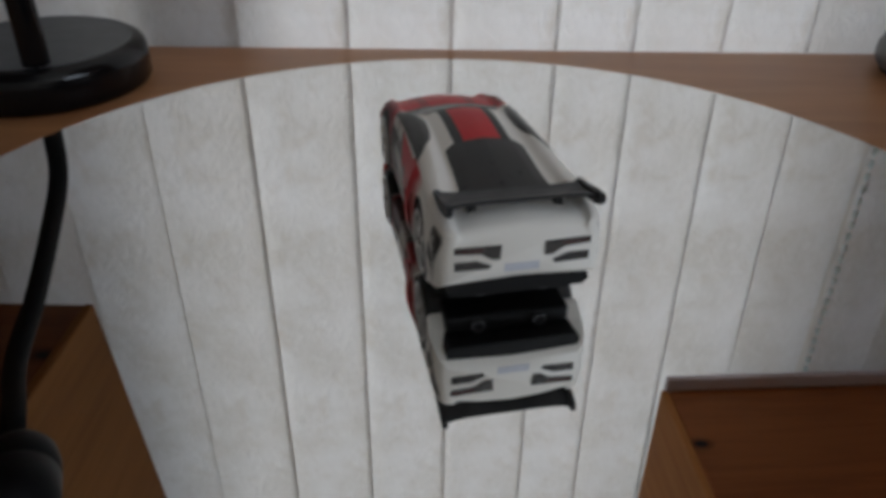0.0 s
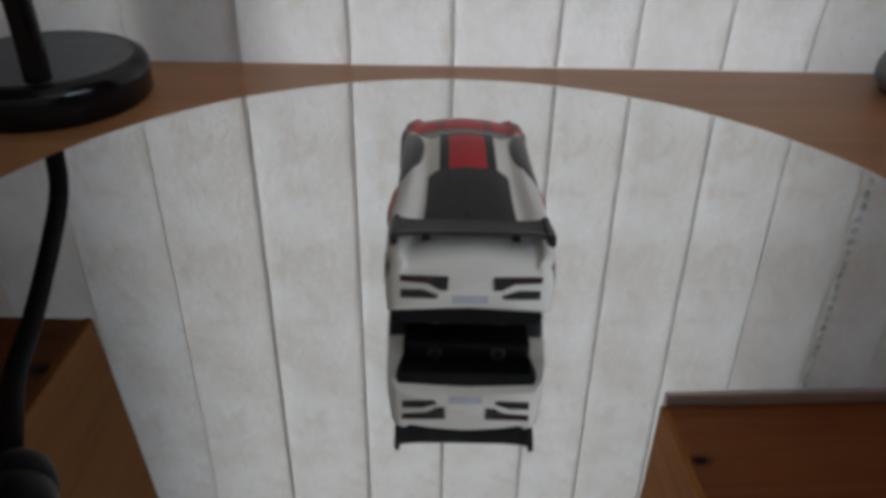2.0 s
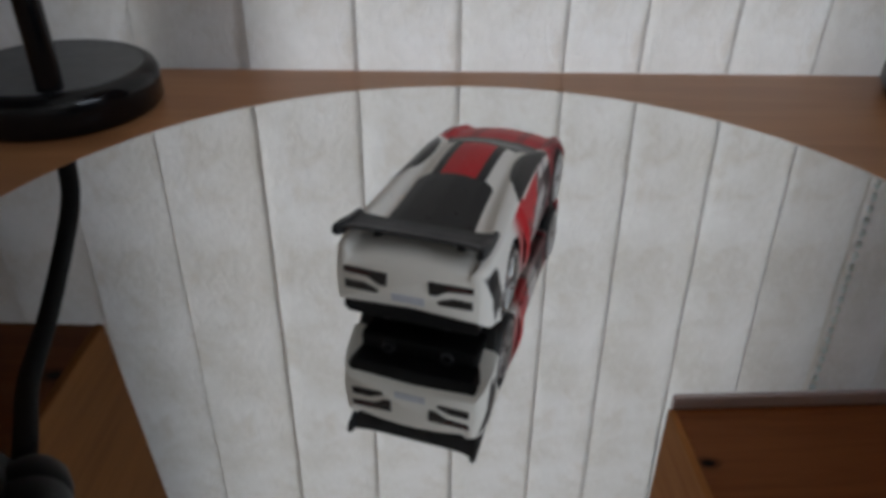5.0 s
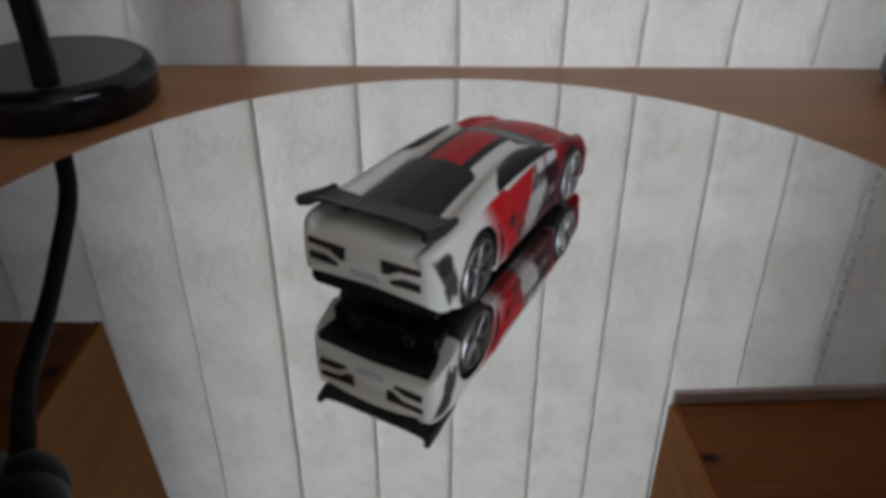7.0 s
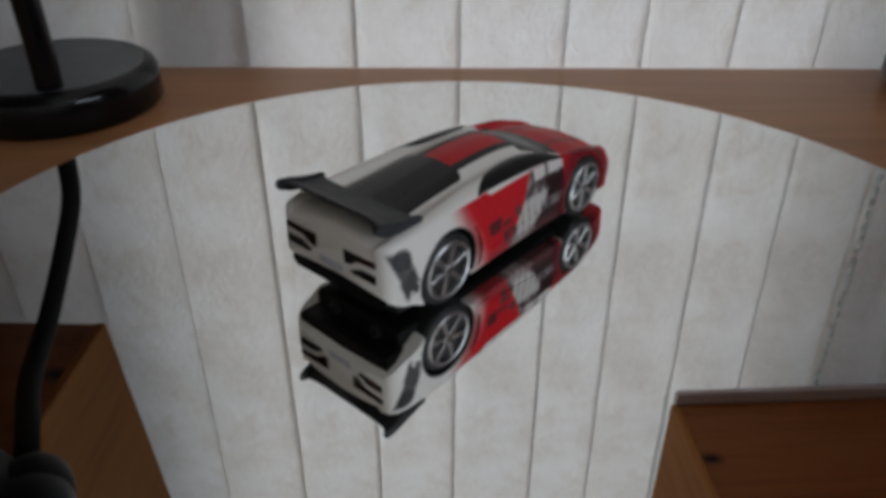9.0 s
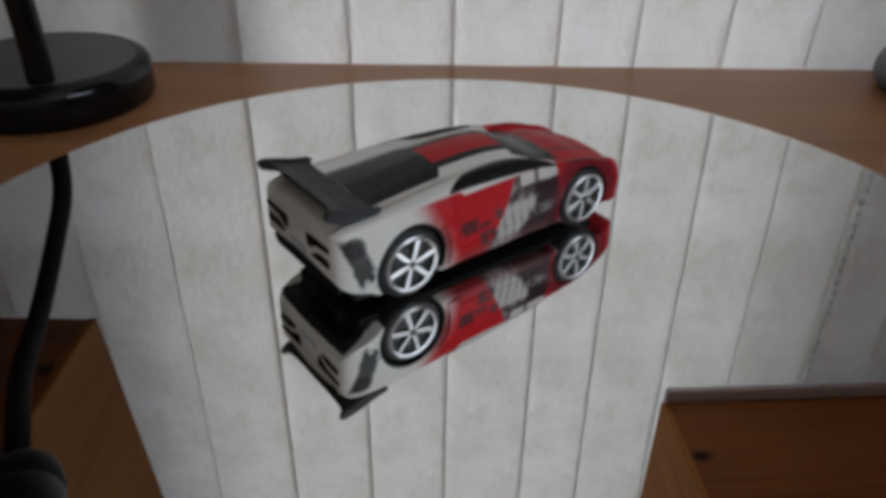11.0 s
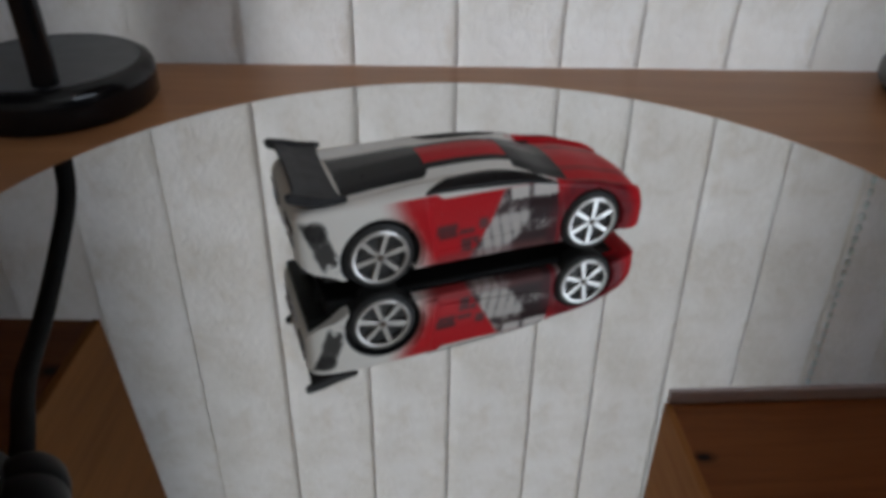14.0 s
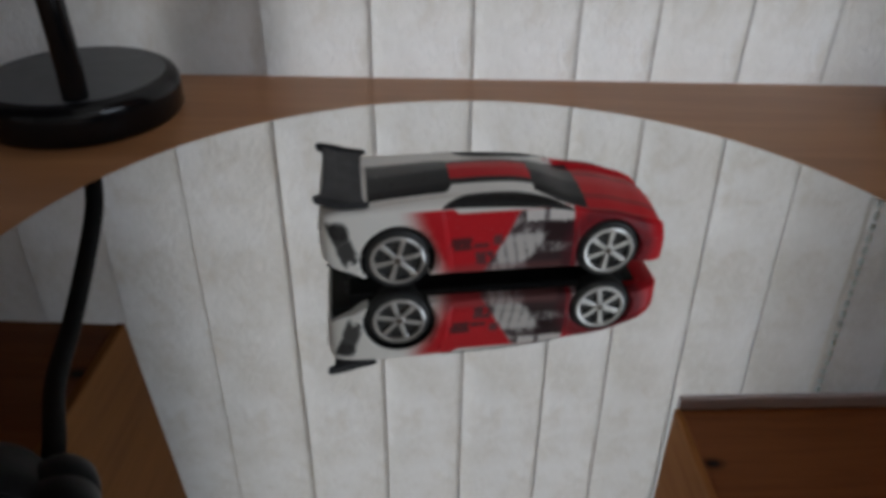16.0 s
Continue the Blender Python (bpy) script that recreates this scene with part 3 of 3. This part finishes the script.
def car_shell():
    bm = bmesh.new()
    xs = sorted(set(list(np.linspace(-44.6, 42.7, 76))))
    ss = np.linspace(0, 8, 41)
    rings = []
    for x in xs:
        half = [shell(x, s) for s in ss]
        other = [Vector((p.x, -p.y, p.z)) for p in half[1:-1]][::-1]
        rings.append([bm.verts.new(p) for p in half + other])
    n = len(rings[0])
    for a, b in zip(rings, rings[1:]):
        for k in range(n):
            bm.faces.new((a[k], a[(k + 1) % n], b[(k + 1) % n], b[k]))
    bm.faces.new(rings[0]), bm.faces.new(rings[-1])
    bmesh.ops.recalc_face_normals(bm, faces=bm.faces)
    return bm


def patch(x0, x1, low, high, mirror=1, off=0.14, nx=14, ns=8, thick=0.5):
    """A thin panel that follows the shell between x0 and x1 and the section places low(x) and high(x)."""
    bm = bmesh.new()
    grid = []
    for i in range(nx + 1):
        x = x0 + (x1 - x0) * i / nx
        a, b = low(x), high(x)
        row = [shell(x, a + (b - a) * j / ns, off) for j in range(ns + 1)]
        grid.append([Vector((p.x, p.y * mirror, p.z)) for p in row])
    grid_mesh(bm, grid)
    extruded = bmesh.ops.extrude_face_region(bm, geom=list(bm.faces))
    centre = Vector((0, 0, 14 * M))
    for v in extruded["geom"]:
        if isinstance(v, bmesh.types.BMVert):
            d = (centre - v.co)
            d.x = 0
            v.co += d.normalized() * thick * M
    return bm


def haunch(side):
    """The flank swells behind the door and ends in a raking ridge."""
    bm = bmesh.new()
    nx, ns = 16, 10
    grid = []
    for i in range(nx + 1):
        u = i / nx
        row = []
        for j in range(ns + 1):
            v = j / ns
            swell = 1.25 * u ** 1.4 * math.sin(math.pi * min(1.0, 0.12 + 0.88 * v)) ** 0.5
            p = shell(-24.0 + 9.6 * u - 2.6 * (v - 0.5) * u, 1.75 + 2.2 * v, swell - 0.05)
            row.append(Vector((p.x, p.y * side, p.z)))
        grid.append(row)
    last = [shell(-13.2 - 2.6 * (j / ns - 0.5), 1.75 + 2.2 * j / ns, -0.25) for j in range(ns + 1)]
    grid.append([Vector((p.x, p.y * side, p.z)) for p in last])
    grid_mesh(bm, grid)
    arch = Vector((WHEEL_X[0], 0, WHEEL_R + 0.3)) * M
    gone = [v for v in bm.verts if math.hypot(v.co.x - arch.x, v.co.z - arch.z) < 9.5 * M]
    bmesh.ops.delete(bm, geom=gone, context="VERTS")
    return bm


def top_patch(x0, x1, s_edge, off=0.14, nx=12, ny=14, thick=0.5):
    """A panel across the roof line from flank to flank."""
    bm = bmesh.new()
    grid = []
    for i in range(nx + 1):
        x = x0 + (x1 - x0) * i / nx
        e = s_edge(x)
        half = [shell(x, e + (8 - e) * j / ny, off) for j in range(ny + 1)]
        grid.append(half + [Vector((p.x, -p.y, p.z)) for p in half[:-1]][::-1])
    grid_mesh(bm, grid)
    extruded = bmesh.ops.extrude_face_region(bm, geom=list(bm.faces))
    for v in extruded["geom"]:
        if isinstance(v, bmesh.types.BMVert):
            v.co.z -= thick * M
    return bm


def flat_shape(points, x, depth):
    """A polygon in the y-z plane (mm) at x, thick towards +x."""
    bm = bmesh.new()
    a = [bm.verts.new(Vector((x, y, z)) * M) for y, z in points]
    b = [bm.verts.new(Vector((x + depth, y, z)) * M) for y, z in points]
    bm.faces.new(a), bm.faces.new(b[::-1])
    for k in range(len(a)):
        n = (k + 1) % len(a)
        bm.faces.new((a[k], a[n], b[n], b[k]))
    return bm


def mm_box(x0, y0, z0, x1, y1, z1, bevel=0.3):
    return box(x0 * M, y0 * M, z0 * M, x1 * M, y1 * M, z1 * M, bevel * M)


def carve(ob, cutter_meshes):
    """Cuts round wheel wells out of a mesh for good."""
    cutters = []
    for me in cutter_meshes:
        c = new("cutter", me)
        cutters.append(c)
        mod = ob.modifiers.new("well", "BOOLEAN")
        mod.operation, mod.solver, mod.object = "DIFFERENCE", "EXACT", c
    bpy.context.view_layer.update()
    got = bpy.data.meshes.new_from_object(ob.evaluated_get(bpy.context.evaluated_depsgraph_get()))
    ob.modifiers.clear()
    ob.data = got
    for c in cutters:
        bpy.data.objects.remove(c)


def wheel(parent, x, side, rim_r):
    tyre_r = WHEEL_R if x < 0 else FRONT_R
    hub = part("wheel", turned([(0, 0.0), (tyre_r - 0.9, 0.0), (tyre_r - 0.2, 0.6), (tyre_r, 1.4), (tyre_r, 4.6), (tyre_r - 0.3, 5.4), (tyre_r - 0.9, 5.9), (rim_r + 0.1, 6.0), (rim_r, 5.2), (0, 5.0)], 48, "y"), tyre_black, parent, "black tyre with a pale rim")
    for v in hub.data.vertices:
        v.co *= M
    bm = turned([(rim_r + 0.15, 5.3), (rim_r + 0.15, 6.15), (rim_r - 0.2, 6.35), (rim_r - 0.75, 6.25), (rim_r - 0.85, 5.3)], 48)
    for k in range(6):
        a = math.radians(60 * k + (14 if side < 0 else 40) + (9 if x > 0 else 0))
        spoke = box(0.9, -0.52, 5.0, rim_r - 0.4, 0.52, 6.05, 0.14, 1)
        for v in spoke.verts:
            if v.co.x > 3:
                v.co.y *= 1.35
        me = bpy.data.meshes.new("spoke")
        spoke.to_mesh(me)
        spoke.free()
        me.transform(Matrix.Rotation(a, 4, "Z"))
        bm.from_mesh(me)
        bpy.data.meshes.remove(me)
    collar = turned([(0, 5.0), (1.4, 5.0), (1.4, 5.9), (1.1, 6.1), (0, 6.1)], 20)
    me = bpy.data.meshes.new("collar")
    collar.to_mesh(me)
    collar.free()
    bm.from_mesh(me)
    bpy.data.meshes.remove(me)
    bmesh.ops.rotate(bm, verts=bm.verts, cent=(0, 0, 0), matrix=Matrix.Rotation(radians(90), 3, "X"))
    bmesh.ops.scale(bm, vec=(M, M, M), verts=bm.verts)
    part("rim", bm, rim_silver if x < 0 else rim_white, hub, "pale silver six-spoke rim")
    cap = turned([(0, 6.05), (0.85, 6.05), (0.85, 6.3), (0, 6.35)], 14, "y")
    bmesh.ops.scale(cap, vec=(M, M, M), verts=cap.verts)
    part("hub_cap", cap, hub_dark, hub, "dark hub")
    back = turned([(0, 5.05), (rim_r - 0.9, 5.05), (rim_r - 0.9, 5.12), (0, 5.12)], 32, "y")
    bmesh.ops.scale(back, vec=(M, M, M), verts=back.verts)
    part("rim_recess", back, rim_dark, hub)
    inset = 10.4
    hub.matrix_basis = Matrix.Translation(Vector((x, side * inset, tyre_r)) * M) @ (Matrix.Identity(4) if side < 0 else Matrix.Rotation(math.pi, 4, "Z"))
    return hub


def build_car():
    car = thing("toy_car", "white and red die-cast toy car with a black rear wing", "toy car")
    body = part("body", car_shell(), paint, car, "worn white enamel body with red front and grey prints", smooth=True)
    cuts = []
    for x in WHEEL_X:
        well = 9.3 if x < 0 else 8.35
        for side in (-1, 1):
            bm = bmesh.new()
            bmesh.ops.create_cone(bm, segments=48, cap_ends=True, radius1=well * M, radius2=well * M, depth=10 * M, matrix=Matrix.Translation(Vector((x, side * 14.8, (WHEEL_R + 0.3 if x < 0 else FRONT_R + 0.1))) * M) @ Matrix.Rotation(radians(90), 4, "X"))
            me = bpy.data.meshes.new("cut")
            bm.to_mesh(me)
            bm.free()
            cuts.append(me)
    carve(body, cuts)
    for p in body.data.polygons:
        p.use_smooth = True
    # dark linings of the wheel wells
    for x in WHEEL_X:
        for side in (-1, 1):
            r, deep = (9.25, 5.2) if x < 0 else (8.3, 3.7)
            ring = turned([(r - 0.45, 0), (r - 0.45, deep), (r, deep + 0.1), (r, 0)], 40, "y")
            bmesh.ops.scale(ring, vec=(M, M, M), verts=ring.verts)
            kill = [v for v in ring.verts if v.co.z < -5.0 * M]
            bmesh.ops.delete(ring, geom=kill, context="VERTS")
            w = part("wheel_arch", ring, toy_black, car, "black wheel arch lining")
            w.matrix_basis = Matrix.Translation(Vector((x, side * 10.9, (WHEEL_R + 0.3 if x < 0 else FRONT_R + 0.1))) * M) @ (Matrix.Identity(4) if side < 0 else Matrix.Rotation(math.pi, 4, "Z"))
    # glass
    part("rear_window", top_patch(-33.0, -12.4, lambda x: 6.22 + 0.18 * (x + 12.4) / -20.6 + 0.5 * max(0.0, (x + 14.4) / 2.0) ** 2, nx=24), tinted, car, "dark tinted rear window", smooth=False)
    part("windscreen", top_patch(8.2, 21.6, lambda x: 6.35 - 0.75 * (x - 8.2) / 13.4), tinted, car, "dark tinted windscreen")

    def window_top(x):
        u = (x - 0.9) / 16.6
        return 3.99 + 1.68 * max(0.0, 1 - abs(u) ** 2.3)
    for side in (1, -1):
        part("side_window", patch(-15.4, 17.2, lambda x: 3.99, window_top, side, 0.16, 22, 6), tinted, car, "dark tinted side window")
    # chassis and sills
    chassis = mm_box(-39.0, -13.2, 1.6, 33.0, 13.2, 5.6, 0.8)
    part("chassis", chassis, toy_black, car, "black plastic chassis")
    part("rear_diffuser", flat_shape([(-13.6, 10.4), (-14.4, 6.8), (-13.2, 5.6), (13.2, 5.6), (14.4, 6.8), (13.6, 10.4)], -43.5, 8.0), toy_black, car, "black rear diffuser")
    part("front_splitter", mm_box(33.5, -12.0, 3.3, 41.0, 12.0, 5.4, 0.6), toy_black, car, "black front splitter")
    for y in (-6.6, 6.6):
        pipe = turned([(0, -0.4), (1.0, -0.4), (1.0, 0.9), (1.5, 0.9), (1.5, -3.0), (0, -3.0)], 18, "y")
        bmesh.ops.scale(pipe, vec=(M, M, M), verts=pipe.verts)
        p = part("exhaust_pipe", pipe, pipe_grey, car, "grey exhaust tip")
        p.matrix_basis = Matrix.Translation(Vector((-39.0, y, 3.9)) * M) @ Matrix.Rotation(radians(-90), 4, "Z")
    # rear lamps: a smoked wedge with a red inlay, and a slot below
    for side in (1, -1):
        wedge = [(13.3, 17.4), (4.2, 17.2), (4.4, 14.2), (6.0, 14.3), (8.2, 15.7), (13.3, 16.1)]
        lamp = part("tail_lamp", flat_shape([(side * y, z) for y, z in wedge], -44.85, 0.8), lamp_smoke, car, "smoked tail lamp")
        inlay = [(13.0, 17.1), (7.2, 16.9), (8.6, 16.0), (13.0, 16.4)]
        part("red_lens", flat_shape([(side * y, z) for y, z in inlay], -45.0, 0.5), lamp_red, lamp, "dark red lens")
        slot = [(13.2, 14.2), (9.0, 14.2), (6.0, 12.9), (6.6, 12.2), (9.0, 12.3), (13.2, 12.4)]
        part("bumper_slot", flat_shape([(side * y, z) for y, z in slot], -44.85, 0.8), lamp_smoke, car, "dark bumper slot")
    part("plate", flat_shape([(-3.4, 12.9), (3.4, 12.9), (3.4, 11.2), (-3.4, 11.2)], -44.8, 0.5), plate_blue, car, "pale blue printed bar")
    # wing on two struts, with end plates
    bm = bmesh.new()
    grid = []
    for i in range(13):
        y = -14.3 + 28.6 * i / 12
        e = abs(y) / 14.3
        row = []
        for x, z in ((-43.6, 25.5), (-43.1, 25.9), (-42.0, 25.5), (-39.8, 24.6), (-36.6, 23.8), (-34.4, 23.5), (-34.2, 23.0), (-36.6, 22.8), (-40.0, 23.6), (-42.8, 25.0)):
            row.append(Vector((x - (0.9 * e ** 6 if x < -39 else -0.9 * e ** 6), y, z)) * M)
        grid.append(row + [row[0].copy()])
    vs = grid_mesh(bm, grid)
    bm.faces.new(vs[0][:-1]), bm.faces.new(vs[-1][:-1])
    bmesh.ops.remove_doubles(bm, verts=bm.verts, dist=1e-6)
    wing = part("rear_wing", bm, wing_black, car, "black plastic rear wing", smooth=False)
    for side in (1, -1):
        plate = flat_shape([(-45.3, 24.3), (-45.7, 25.8), (-44.6, 26.4), (-41.6, 25.7), (-37.4, 24.5), (-33.2, 23.9), (-32.4, 23.2), (-33.4, 22.4), (-38.6, 22.3), (-42.3, 23.0)], -0.6, 1.2)
        for v in plate.verts:
            v.co = Vector((v.co.y, v.co.x + side * 14.4 * M, v.co.z))
        bmesh.ops.bevel(plate, geom=list(plate.edges), offset=0.25 * M, segments=2, affect="EDGES")
        part("end_plate", plate, wing_black, wing)
        part("strut", mm_box(-38.6, side * 8.6 - 0.8, 20.6, -35.4, side * 8.6 + 0.8, 23.2, 0.2), wing_black, wing)
    # scoops behind the doors and door mirrors
    for side in (1, -1):
        part("side_scoop", haunch(side), paint, car, "red side scoop behind the door", smooth=True)
        part("door_line", patch(-13.4, 15.2, lambda x: 2.30 + 0.012 * x, lambda x: 2.42 + 0.012 * x, side, 0.22, 16, 2, 0.5), paint, car)
    for x in WHEEL_X:
        for side in (-1, 1):
            wheel(car, x, side, 6.6 if x < 0 else 6.3)
    return car


# ---------------------------------------------------------------- build
build_room()
build_blind()
build_table()
# left cabinet: the right one's pine, shade put into its darker boards
left_cabinet, slab_l = build_cabinet(-0.1648, -0.56, 0.02, 0.3210, 0.141, 0.52, pine_base_left, pine_side_shaded, "pine cabinet over the lamp, knotty base board, shade in its colours", -3.0, 0.074)
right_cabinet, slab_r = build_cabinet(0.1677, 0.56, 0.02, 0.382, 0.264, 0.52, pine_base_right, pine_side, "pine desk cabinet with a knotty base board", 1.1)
part("back_rail", slab_r(0.004, 0.006, 0.2565, 0.38, 0.001, 0.272), rail_grey, right_cabinet, "grey rail behind the base board")
build_mirror()
build_lamp()
build_grey_base()
toy_car = build_car()

AXIS = (0.01395, 0.1667)          # where the car turns, on the mirror
CAR = (-0.0027, 0.00148)           # the car's middle, seen from that axis along and across the car


def car_pose(t):
    a = 99.6 - 5.85 * t
    late = max(0.0, (t - 14.5) / 1.5) ** 1.3
    return pose(AXIS[0] + 0.0032 * late, AXIS[1] + 0.003 * late, 0.0002, 0, 0, a) @ Matrix.Translation((*CAR, 0))


def motions():
    walk(toy_car, [(0.5 * k, car_pose(0.5 * k)) for k in range(33)])


motions()
